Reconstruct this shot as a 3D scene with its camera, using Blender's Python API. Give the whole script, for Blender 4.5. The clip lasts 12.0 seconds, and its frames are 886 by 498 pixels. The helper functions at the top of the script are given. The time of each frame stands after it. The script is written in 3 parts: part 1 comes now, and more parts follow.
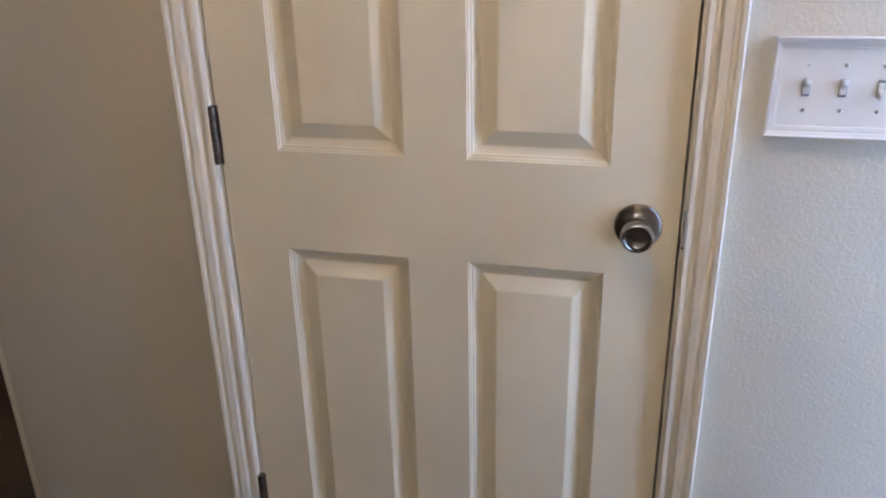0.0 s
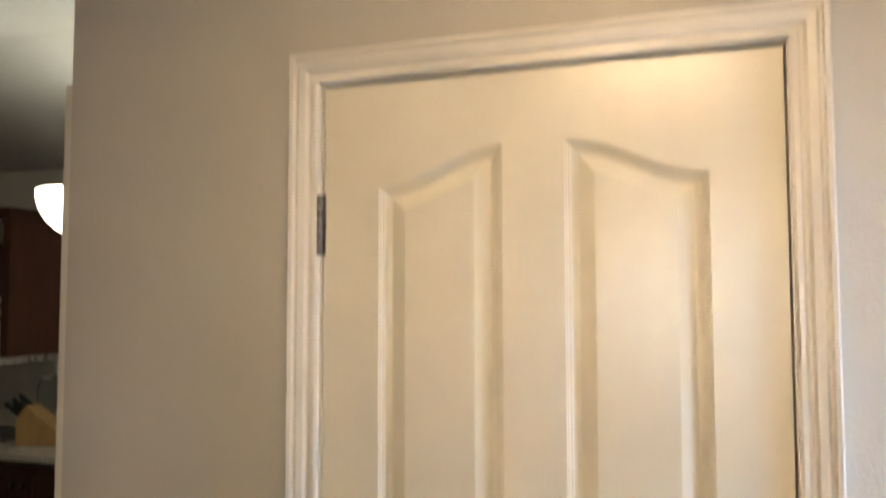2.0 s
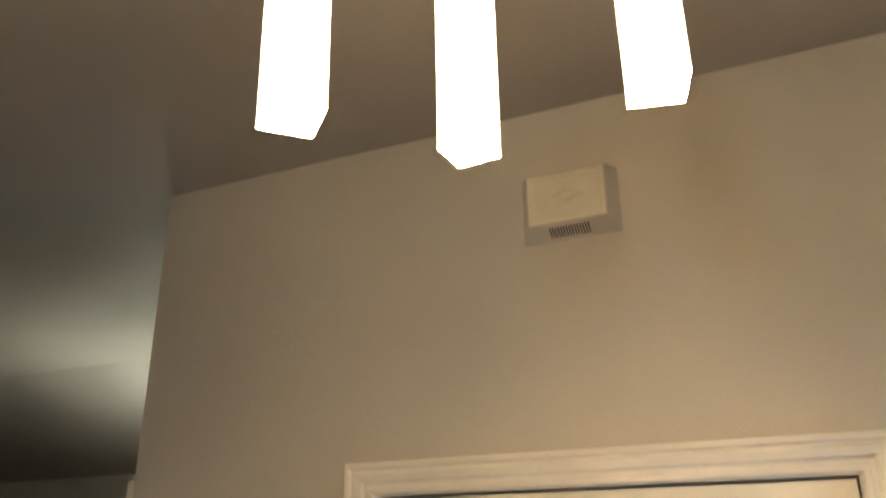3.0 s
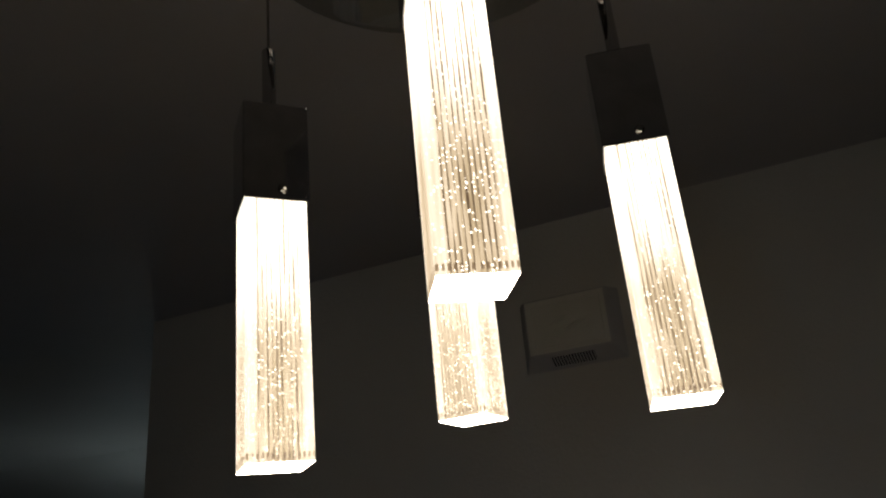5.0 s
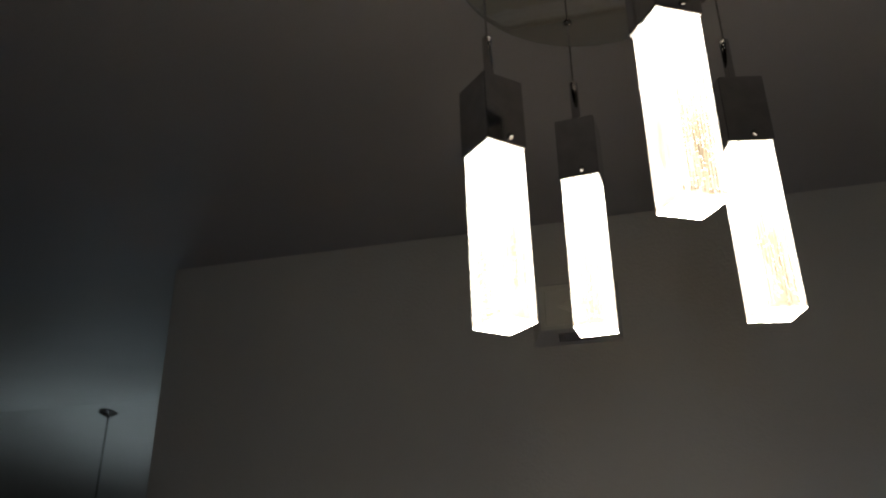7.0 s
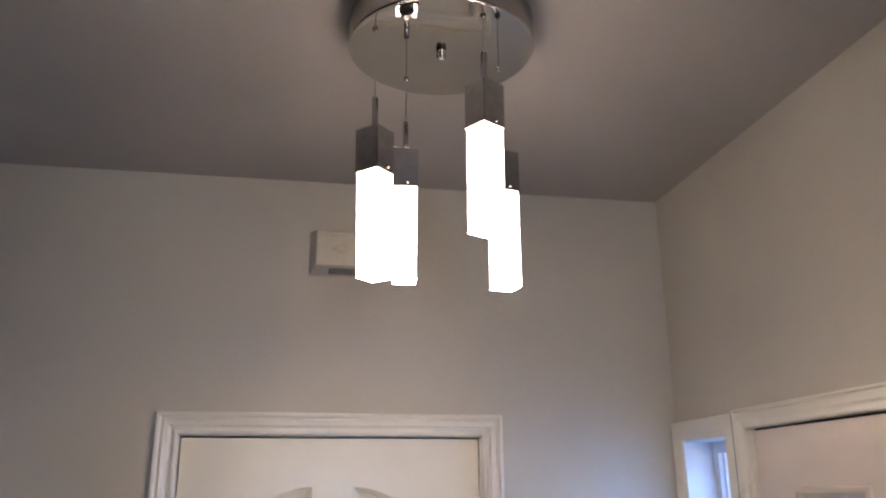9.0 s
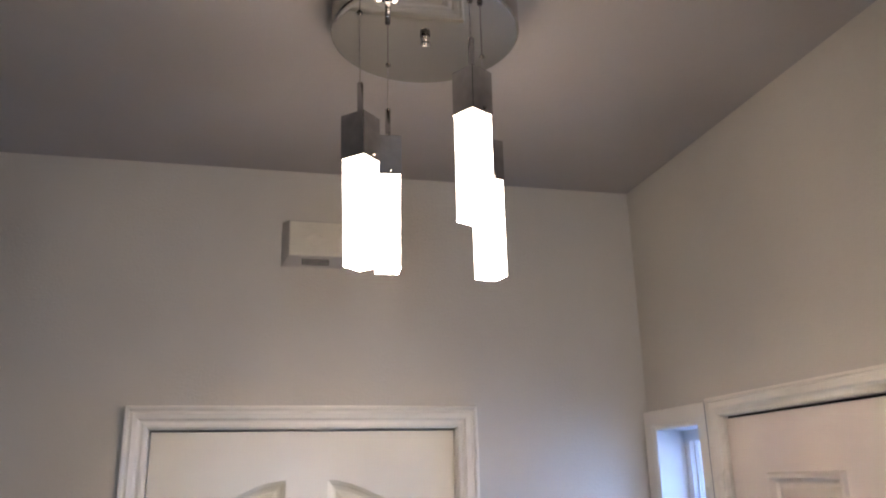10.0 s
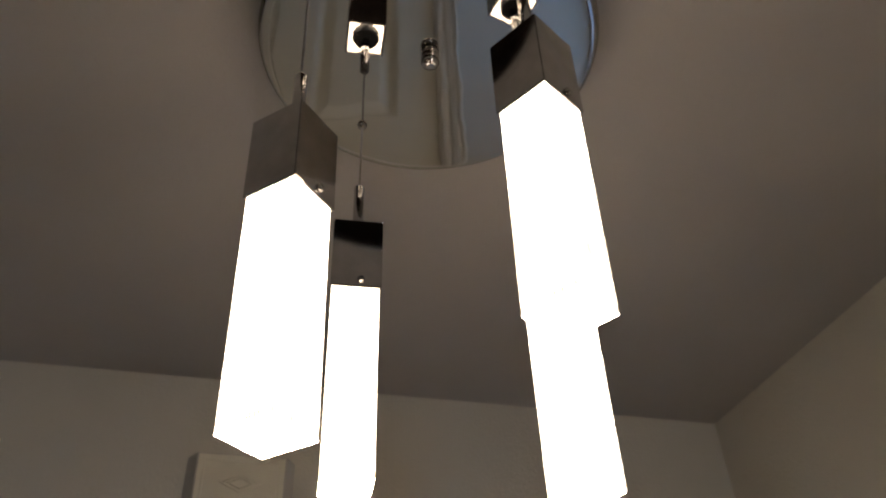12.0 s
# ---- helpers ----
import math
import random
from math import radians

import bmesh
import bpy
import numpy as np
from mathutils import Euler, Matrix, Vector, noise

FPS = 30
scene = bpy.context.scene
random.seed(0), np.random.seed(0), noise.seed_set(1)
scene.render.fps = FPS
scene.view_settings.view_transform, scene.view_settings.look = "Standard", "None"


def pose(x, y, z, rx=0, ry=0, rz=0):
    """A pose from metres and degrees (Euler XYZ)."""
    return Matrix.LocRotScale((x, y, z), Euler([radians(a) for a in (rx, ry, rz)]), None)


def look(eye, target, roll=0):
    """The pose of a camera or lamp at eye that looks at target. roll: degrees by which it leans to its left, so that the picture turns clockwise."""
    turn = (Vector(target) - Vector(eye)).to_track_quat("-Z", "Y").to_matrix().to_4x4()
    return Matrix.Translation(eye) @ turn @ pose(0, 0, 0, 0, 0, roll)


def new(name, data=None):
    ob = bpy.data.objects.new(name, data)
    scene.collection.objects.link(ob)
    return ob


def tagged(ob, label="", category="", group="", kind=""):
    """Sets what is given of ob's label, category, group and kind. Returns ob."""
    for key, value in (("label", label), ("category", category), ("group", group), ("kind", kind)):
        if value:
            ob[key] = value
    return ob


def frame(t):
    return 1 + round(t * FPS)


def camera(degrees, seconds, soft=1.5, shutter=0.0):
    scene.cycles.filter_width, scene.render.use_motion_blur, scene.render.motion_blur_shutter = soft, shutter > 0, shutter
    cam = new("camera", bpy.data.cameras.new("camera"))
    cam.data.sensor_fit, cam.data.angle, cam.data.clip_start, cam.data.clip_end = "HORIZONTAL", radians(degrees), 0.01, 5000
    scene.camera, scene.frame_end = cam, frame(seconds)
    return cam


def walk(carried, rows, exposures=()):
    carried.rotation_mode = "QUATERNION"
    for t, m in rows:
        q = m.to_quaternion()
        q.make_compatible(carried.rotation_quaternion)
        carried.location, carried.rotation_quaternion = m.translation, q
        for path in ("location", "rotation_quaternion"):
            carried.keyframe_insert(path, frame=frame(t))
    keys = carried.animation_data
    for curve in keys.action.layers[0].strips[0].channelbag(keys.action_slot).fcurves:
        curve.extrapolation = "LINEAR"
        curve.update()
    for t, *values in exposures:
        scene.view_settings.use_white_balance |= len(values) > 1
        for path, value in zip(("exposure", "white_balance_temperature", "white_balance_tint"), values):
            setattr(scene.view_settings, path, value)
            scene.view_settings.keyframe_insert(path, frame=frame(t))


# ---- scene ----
cam = camera(58.9, 12.0, soft=2.1, shutter=0.3)

PATH = [
    (0, (0.693, -1.168, 1.342), (0.226, 0.624, 0.585), -1.3),
    (0.5, (0.686, -1.162, 1.342), (0.296, 0.639, 0.565), -0.6),
    (1, (0.7, -1.183, 1.372), (0.295, 0.635, 0.642), -0.2),
    (1.5, (0.664, -1.2, 1.488), (0.189, 0.684, 1.014), 0.4),
    (1.7, (0.671, -1.206, 1.545), (0.086, 0.695, 1.341), 0.1),
    (2, (0.646, -1.249, 1.664), (0.01, 0.639, 1.787), -0.1),
    (2.5, (0.645, -1.245, 1.803), (-0.062, 0.553, 2.328), 0.2),
    (3, (0.686, -1.285, 1.940), (-0.031, 0.372, 2.653), -0.7),
    (3.5, (0.706, -1.294, 2.001), (0.024, 0.306, 2.861), -1.8),
    (3.7, (0.709, -1.288, 2.024), (0.043, 0.299, 2.918), -2.7),
    (5.3, (0.689, -1.316, 2.189), (-0.012, 0.371, 2.834), -5.8),
    (5.5, (0.683, -1.331, 2.203), (-0.024, 0.375, 2.796), -6.0),
    (6, (0.680, -1.379, 2.217), (0.019, 0.351, 2.796), -5.7),
    (6.5, (0.648, -1.428, 2.142), (0.065, 0.278, 2.857), -3.1),
    (6.7, (0.600, -1.471, 2.085), (0.044, 0.213, 2.868), -1.9),
    (8.3, (0.261, -1.942, 1.910), (0.555, -0.146, 2.596), -0.2),
    (8.5, (0.279, -2.007, 1.904), (0.578, -0.205, 2.560), -0.1),
    (9, (0.284, -2.092, 1.908), (0.619, -0.268, 2.479), -0.4),
    (9.5, (0.273, -2.098, 1.890), (0.627, -0.264, 2.414), -1.2),
    (10, (0.237, -2.065, 1.905), (0.679, -0.260, 2.459), -1.3),
    (10.5, (0.275, -1.903, 1.909), (0.739, -0.140, 2.574), -0.1),
    (11, (0.355, -1.690, 1.955), (0.790, 0.016, 2.769), 0.1),
    (11.5, (0.371, -1.487, 1.988), (0.806, 0.106, 3.006), -0.9),
    (12, (0.382, -1.313, 2.036), (0.799, 0.151, 3.238), -2.5),
]
EXPOSURE = [(0, -0.33, 8450, 25), (0.5, -0.53, 7950, 24), (1.0, -0.12, 8200, 25), (1.6, -0.13, 8950, 22), (2.1, -0.28, 9300, 20), (2.6, -0.34, 9250, 19), (3.0, -0.56, 9700, 18), (3.7, -1.25, 9100, 17),
            (4.6, -3.2, 7000, 12), (5.3, -4.10, 6200, 12), (6.0, -4.0, 6000, 12), (6.5, -3.82, 6150, 12), (6.7, -3.45, 6150, 12), (7.5, -2.1, 6200, 16), (8.3, -1.12, 6350, 23), (9.5, -0.68, 6350, 25), (10.0, -0.66, 6350, 24),
            (10.5, -0.5, 6450, 23), (11.5, -0.80, 6700, 21), (12.0, -1.54, 6900, 18)]
walk(cam, [(t, look(eye, target, roll)) for t, eye, target, roll in PATH], EXPOSURE)

# ---- daylight ----
world = bpy.data.worlds.new("sky")
scene.world = world
world.use_nodes = True
wn, wl = world.node_tree.nodes, world.node_tree.links
sky = wn.new("ShaderNodeTexSky")
sky.sky_type, sky.sun_disc = "NISHITA", False
sky.sun_elevation, sky.sun_rotation = radians(35), radians(250)
wl.new(sky.outputs[0], wn["Background"].inputs[0])
wn["Background"].inputs[1].default_value = 0.1

sun = new("sun", bpy.data.lights.new("sun", "SUN"))
sun.data.energy, sun.data.angle, sun.data.color = 2.0, radians(0.5), (1, 0.95, 0.88)
sun.matrix_world = look((-6, 2, 8), (0, 0, 2))

# sky's light in the sidelight's opening
day = new("sidelight_sky", bpy.data.lights.new("sidelight_sky", "AREA"))
day.data.shape, day.data.size, day.data.size_y = "RECTANGLE", 1.3, 2.0
day.data.energy, day.data.color = 106.0, (0.30, 0.55, 1.0)
day.data.spread = radians(120)
day.matrix_world = look((1.94, -0.165, 1.35), (0.94, -0.165, 0.93))

# sky's light in the living room window
room_day = new("window_sky", bpy.data.lights.new("window_sky", "AREA"))
room_day.data.shape, room_day.data.size, room_day.data.size_y = "RECTANGLE", 0.50, 0.75
room_day.data.energy, room_day.data.color = 4.2, (0.80, 0.90, 1.0)
room_day.data.spread = radians(65)
room_day.matrix_world = look((0.50, -4.80, 1.70), (0.50, -2.0, 1.66))

# ---- plan ----
H = 2.743            # ceiling
WEST_END = -0.575    # end of the wall with the closet door
EAST = 1.327         # wall with the front door
LEAF_W, LEAF_H = 0.762, 2.04
T = 0.12


# ---- materials ----
def material(name):
    m = bpy.data.materials.new(name)
    m.use_nodes = True
    n, l = m.node_tree.nodes, m.node_tree.links
    return m, n, l, n["Principled BSDF"]


def mottled(name, low, high, scale=3.0, rough=0.6, metal=0.0, bump=0.0, bump_scale=200.0, stretch=(1, 1, 1), detail=6.0, rough_var=0.08, spec=0.5, fine=None):
    """Base colour that drifts between two tones, a fine bump and a roughness that varies."""
    m, n, l, b = material(name)
    tc = n.new("ShaderNodeTexCoord")
    mp = n.new("ShaderNodeMapping")
    mp.inputs["Scale"].default_value = stretch
    l.new(tc.outputs["Object"], mp.inputs[0])
    big = n.new("ShaderNodeTexNoise")
    big.inputs["Scale"].default_value, big.inputs["Detail"].default_value = scale, detail
    l.new(mp.outputs[0], big.inputs["Vector"])
    ramp = n.new("ShaderNodeValToRGB")
    ramp.color_ramp.elements[0].position, ramp.color_ramp.elements[1].position = 0.3, 0.7
    ramp.color_ramp.elements[0].color, ramp.color_ramp.elements[1].color = (*low, 1), (*high, 1)
    l.new(big.outputs[0], ramp.inputs[0])
    l.new(ramp.outputs[0], b.inputs["Base Color"])
    small = n.new("ShaderNodeTexNoise")
    small.inputs["Scale"].default_value, small.inputs["Detail"].default_value = bump_scale, 3.0
    l.new(mp.outputs[0], small.inputs["Vector"])
    rr = n.new("ShaderNodeMapRange")
    rr.inputs[3].default_value, rr.inputs[4].default_value = rough - rough_var, rough + rough_var
    l.new(big.outputs[0], rr.inputs[0])
    l.new(rr.outputs[0], b.inputs["Roughness"])
    b.inputs["Metallic"].default_value = metal
    b.inputs["Specular IOR Level"].default_value = spec
    if bump:
        bp = n.new("ShaderNodeBump")
        bp.inputs["Strength"].default_value, bp.inputs["Distance"].default_value = bump, 0.002
        l.new(small.outputs[0], bp.inputs["Height"])
        l.new(bp.outputs[0], b.inputs["Normal"])
    return m


def plaster(name, low, high, strength, scale, rough=0.55):
    """Orange-peel wall paint: rounded low splats over a faint drift of tone."""
    m, n, l, b = material(name)
    tc = n.new("ShaderNodeTexCoord")
    drift = n.new("ShaderNodeTexNoise")
    drift.inputs["Scale"].default_value, drift.inputs["Detail"].default_value = 2.2, 5.0
    l.new(tc.outputs["Object"], drift.inputs["Vector"])
    ramp = n.new("ShaderNodeValToRGB")
    ramp.color_ramp.elements[0].position, ramp.color_ramp.elements[1].position = 0.3, 0.7
    ramp.color_ramp.elements[0].color, ramp.color_ramp.elements[1].color = (*low, 1), (*high, 1)
    l.new(drift.outputs[0], ramp.inputs[0])
    l.new(ramp.outputs[0], b.inputs["Base Color"])
    peel = n.new("ShaderNodeTexNoise")
    peel.inputs["Scale"].default_value, peel.inputs["Detail"].default_value, peel.inputs["Distortion"].default_value = scale, 2.0, 0.6
    l.new(tc.outputs["Object"], peel.inputs["Vector"])
    shape = n.new("ShaderNodeMapRange")
    shape.interpolation_type = "SMOOTHSTEP"
    shape.inputs[1].default_value, shape.inputs[2].default_value = 0.42, 0.62
    l.new(peel.outputs[0], shape.inputs[0])
    grain = n.new("ShaderNodeTexNoise")
    grain.inputs["Scale"].default_value = scale * 6
    l.new(tc.outputs["Object"], grain.inputs["Vector"])
    add = n.new("ShaderNodeMath")
    add.operation = "MULTIPLY_ADD"
    add.inputs[1].default_value = 0.15
    l.new(grain.outputs[0], add.inputs[0])
    l.new(shape.outputs[0], add.inputs[2])
    bp = n.new("ShaderNodeBump")
    bp.inputs["Strength"].default_value, bp.inputs["Distance"].default_value = strength, 0.0012
    l.new(add.outputs[0], bp.inputs["Height"])
    l.new(bp.outputs[0], b.inputs["Normal"])
    b.inputs["Roughness"].default_value = rough
    return m


def emitter(name, colour, strength):
    m, n, l, b = material(name)
    b.inputs["Base Color"].default_value = (*colour, 1)
    b.inputs["Emission Color"].default_value = (*colour, 1)
    b.inputs["Emission Strength"].default_value = strength
    return m


def embossed_paint(name, low, high, rough):
    """Moulded door skin: satin paint over a fine upright wood grain."""
    m, n, l, b = material(name)
    tc = n.new("ShaderNodeTexCoord")
    mp = n.new("ShaderNodeMapping")
    mp.inputs["Scale"].default_value = (1.0, 1.0, 0.035)
    l.new(tc.outputs["Object"], mp.inputs[0])
    g = n.new("ShaderNodeTexNoise")
    g.inputs["Scale"].default_value, g.inputs["Detail"].default_value, g.inputs["Distortion"].default_value = 260.0, 4.0, 0.8
    l.new(mp.outputs[0], g.inputs["Vector"])
    d = n.new("ShaderNodeTexNoise")
    d.inputs["Scale"].default_value, d.inputs["Detail"].default_value = 4.0, 6.0
    l.new(tc.outputs["Object"], d.inputs["Vector"])
    ramp = n.new("ShaderNodeValToRGB")
    ramp.color_ramp.elements[0].position, ramp.color_ramp.elements[1].position = 0.3, 0.7
    ramp.color_ramp.elements[0].color, ramp.color_ramp.elements[1].color = (*low, 1), (*high, 1)
    l.new(d.outputs[0], ramp.inputs[0])
    l.new(ramp.outputs[0], b.inputs["Base Color"])
    bp = n.new("ShaderNodeBump")
    bp.inputs["Strength"].default_value, bp.inputs["Distance"].default_value = 0.36, 0.001
    l.new(g.outputs[0], bp.inputs["Height"])
    l.new(bp.outputs[0], b.inputs["Normal"])
    b.inputs["Roughness"].default_value = rough
    return m


def bubble_acrylic():
    """Lit acrylic bar: a hot core that fades downwards, fine upright flutes and strings of bubbles."""
    m, n, l, b = material("lit_bubble_acrylic")

    def math(op, a, c=None, d=None):
        k = n.new("ShaderNodeMath")
        k.operation = op
        for i, v in enumerate((a, c, d)):
            if v is None:
                continue
            if isinstance(v, (int, float)):
                k.inputs[i].default_value = v
            else:
                l.new(v, k.inputs[i])
        return k.outputs[0]

    def smooth(v, a, c, lo=0.0, hi=1.0):
        if a > c:
            a, c, lo, hi = c, a, hi, lo
        k = n.new("ShaderNodeMapRange")
        k.interpolation_type = "SMOOTHSTEP"
        k.inputs[1].default_value, k.inputs[2].default_value, k.inputs[3].default_value, k.inputs[4].default_value = a, c, lo, hi
        l.new(v, k.inputs[0])
        return k.outputs[0]

    tc = n.new("ShaderNodeTexCoord")
    info = n.new("ShaderNodeObjectInfo")
    shift = n.new("ShaderNodeVectorMath")
    shift.operation = "ADD"
    l.new(tc.outputs["Object"], shift.inputs[0])
    l.new(info.outputs["Random"], shift.inputs[1])
    sep = n.new("ShaderNodeSeparateXYZ")
    l.new(tc.outputs["Object"], sep.inputs[0])
    x, y, z = sep.outputs          # z runs from 0 at the foot up to the cap
    across = math("MINIMUM", math("ABSOLUTE", x), math("ABSOLUTE", y))          # along the face, from its middle
    # flutes: thin dark upright lines, none at the arrises, broken here and there
    wob = n.new("ShaderNodeTexNoise")
    wob.inputs["Scale"].default_value, wob.inputs["Detail"].default_value = 110.0, 3.0
    l.new(shift.outputs[0], wob.inputs["Vector"])
    tall = n.new("ShaderNodeMapping")
    tall.inputs["Scale"].default_value = (1.0, 1.0, 0.06)
    l.new(shift.outputs[0], tall.inputs[0])
    streak = n.new("ShaderNodeTexNoise")
    streak.inputs["Scale"].default_value, streak.inputs["Detail"].default_value = 420.0, 2.0
    l.new(tall.outputs[0], streak.inputs["Vector"])
    phase = math("FRACT", math("MULTIPLY", across, 1.0 / 0.0030))
    tri = math("ABSOLUTE", math("SUBTRACT", phase, 0.5))
    line = smooth(math("ADD", tri, math("MULTIPLY", math("SUBTRACT", streak.outputs[0], 0.5), 0.55)), 0.065, 0.125)   # 0 in a line
    plain = math("GREATER_THAN", math("ABSOLUTE", x), math("ABSOLUTE", y))          # two faces are smooth
    arris = math("MAXIMUM", smooth(across, 0.0138, 0.0165), math("MULTIPLY", plain, 0.45))
    line = math("MAXIMUM", line, arris)
    # the core's heat: strong under the cap, fading down
    heat = smooth(z, 0.060, 0.178)
    mid = smooth(across, 0.013, 0.0)
    base = math("ADD", math("SUBTRACT", 1.26, math("MULTIPLY", math("MULTIPLY", mid, smooth(z, 0.14, 0.05)), 0.26)), math("MULTIPLY", heat, math("ADD", 1.5, math("MULTIPLY", mid, 1.4))))
    base = math("ADD", base, math("MULTIPLY", arris, math("ADD", 0.45, math("MULTIPLY", heat, 0.9))))
    base = math("ADD", base, math("MULTIPLY", math("SUBTRACT", streak.outputs[0], 0.5), 1.3))
    # the flutes' ends make a row of dark teeth just above the foot
    teeth = math("MULTIPLY", math("MULTIPLY", smooth(z, 0.0025, 0.0032), smooth(z, 0.0070, 0.0060)), math("GREATER_THAN", phase, 0.5))
    line = math("MULTIPLY", line, math("SUBTRACT", 1.0, math("MULTIPLY", teeth, 0.8)))
    dim = math("ADD", 0.18, math("MULTIPLY", line, 0.82))
    value = math("MULTIPLY", base, dim)
    # bubbles, small everywhere and larger towards the foot
    for scale, share, size, where, gain in ((480.0, 0.62, 0.38, smooth(z, 0.30, 0.0, 0.75, 1.0), 4.0), (240.0, 0.72, 0.26, smooth(z, 0.14, 0.03), 3.2)):
        vor = n.new("ShaderNodeTexVoronoi")
        vor.inputs["Scale"].default_value = scale
        l.new(shift.outputs[0], vor.inputs["Vector"])
        pick = n.new("ShaderNodeSeparateColor")
        l.new(vor.outputs["Color"], pick.inputs[0])
        some = smooth(pick.outputs[0], share, share + 0.02)
        dot = math("MULTIPLY", smooth(vor.outputs["Distance"], size, size * 0.6), some)
        value = math("MAXIMUM", value, math("MULTIPLY", math("MULTIPLY", dot, where), gain))
    value = math("ADD", value, smooth(z, 0.0008, 0.0003, 0.0, FOOT))
    ramp = n.new("ShaderNodeValToRGB")
    e = ramp.color_ramp.elements
    e[0].position, e[0].color = 0.0, (1.0, 0.56, 0.28, 1)
    e[1].position, e[1].color = 1.0, (1.0, 0.86, 0.67, 1)
    e.new(0.42).color = (1.0, 0.74, 0.41, 1)
    l.new(math("MULTIPLY", value, 0.5), ramp.inputs[0])
    b.inputs["Base Color"].default_value = (0.9, 0.88, 0.84, 1)
    b.inputs["Roughness"].default_value = 0.12
    l.new(ramp.outputs[0], b.inputs["Emission Color"])
    l.new(math("MULTIPLY", value, GLOW), b.inputs["Emission Strength"])
    return m


GLOW = 10.5          # of the bars' sides
FOOT = 43.0          # the bars pipe most of their light out of the lower end
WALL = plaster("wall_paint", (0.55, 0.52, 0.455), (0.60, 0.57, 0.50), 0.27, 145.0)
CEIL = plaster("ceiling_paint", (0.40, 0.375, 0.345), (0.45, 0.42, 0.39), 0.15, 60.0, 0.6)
TRIM = mottled("trim_paint", (0.76, 0.72, 0.63), (0.82, 0.78, 0.69), 5, 0.30, bump=0.015, bump_scale=60)
DOOR = embossed_paint("door_paint", (0.74, 0.69, 0.555), (0.80, 0.75, 0.61), 0.25)
FRONT = mottled("front_door_paint", (0.74, 0.65, 0.56), (0.79, 0.70, 0.61), 4, 0.4, bump=0.05, bump_scale=150)
WHITE = mottled("white_plastic", (0.71, 0.70, 0.69), (0.77, 0.76, 0.75), 8, 0.3)
CREAM = mottled("aged_cream_plastic", (0.70, 0.67, 0.57), (0.78, 0.75, 0.65), 14, 0.42)
NICKEL = mottled("brushed_nickel", (0.27, 0.26, 0.245), (0.37, 0.355, 0.34), 30, 0.24, 1.0, bump=0.05, bump_scale=300)
BACKSPLASH = mottled("pale_backsplash", (0.70, 0.67, 0.58), (0.78, 0.75, 0.66), 9, 0.3, bump=0.04)
HINGE = mottled("dark_bronze_hinge", (0.13, 0.115, 0.10), (0.25, 0.225, 0.20), 60, 0.32, 1.0)
CHROME = mottled("polished_chrome", (0.44, 0.425, 0.40), (0.49, 0.475, 0.45), 3, 0.035, 1.0, rough_var=0.01, bump=0.10, bump_scale=13)
CAP = mottled("chrome_cap", (0.46, 0.46, 0.465), (0.56, 0.56, 0.565), 45, 0.07, 1.0, rough_var=0.03)
CABLE = mottled("steel_cable", (0.22, 0.20, 0.18), (0.34, 0.31, 0.28), 200, 0.4, 0.8)
SLOT = mottled("grey_slot", (0.17, 0.17, 0.18), (0.23, 0.23, 0.24), 90, 0.5)
CHIME = mottled("painted_chime_surround", (0.50, 0.475, 0.43), (0.56, 0.53, 0.49), 12, 0.5)
DARK = mottled("rubber_and_gap_shade", (0.015, 0.014, 0.013), (0.03, 0.028, 0.025), 40, 0.8)
VINYL = mottled("white_vinyl", (0.78, 0.80, 0.82), (0.83, 0.85, 0.87), 6, 0.35)
CHERRY = mottled("cherry_cabinet_wood", (0.050, 0.013, 0.007), (0.095, 0.027, 0.012), 18, 0.32, stretch=(1, 1, 0.12), bump=0.05, bump_scale=150)
COUNTER = mottled("pale_stone_worktop", (0.50, 0.46, 0.38), (0.66, 0.62, 0.54), 60, 0.25)
OAK = mottled("knife_block_wood", (0.42, 0.25, 0.10), (0.55, 0.34, 0.15), 25, 0.45, stretch=(1, 1, 0.2))
BLACK = mottled("black_plastic", (0.012, 0.012, 0.012), (0.03, 0.03, 0.03), 30, 0.3)
STEEL = mottled("stainless_steel", (0.62, 0.62, 0.62), (0.74, 0.74, 0.74), 30, 0.28, 1.0)
FLOOR = mottled("dark_wood_floor", (0.06, 0.03, 0.018), (0.12, 0.065, 0.04), 9, 0.35, stretch=(0.15, 1, 1), bump=0.06, bump_scale=120)
ACRYLIC = bubble_acrylic()
LEAK = emitter("lit_cap_inside", (1.0, 0.86, 0.67), 34.0)
BOWL = emitter("lit_opal_glass", (0.86, 0.98, 1.0), 8.5)
BULB = emitter("lamp_bulb", (0.74, 0.93, 1.0), 122.0)


def clear_glass():
    m, n, l, b = material("clear_glass")
    b.inputs["Transmission Weight"].default_value = 1.0
    b.inputs["Roughness"].default_value = 0.01
    b.inputs["Base Color"].default_value = (0.95, 0.98, 1, 1)
    b.inputs["IOR"].default_value = 1.45
    return m


GLASS = clear_glass()


# ---- mesh helpers ----
def finish(name, bm, mat, parent=None, smooth=False):
    bmesh.ops.recalc_face_normals(bm, faces=bm.faces)
    me = bpy.data.meshes.new(name)
    bm.to_mesh(me)
    bm.free()
    me.materials.append(mat)
    if smooth:
        me.polygons.foreach_set("use_smooth", [True] * len(me.polygons))
        me.set_sharp_from_angle(angle=radians(40))
    ob = new(name, me)
    if parent is not None:
        ob.parent = parent
    return ob


def part(name, bm, mat, parent, label="", smooth=False):
    ob = finish(name, bm, mat, parent, smooth)
    return tagged(ob, label) if label else ob


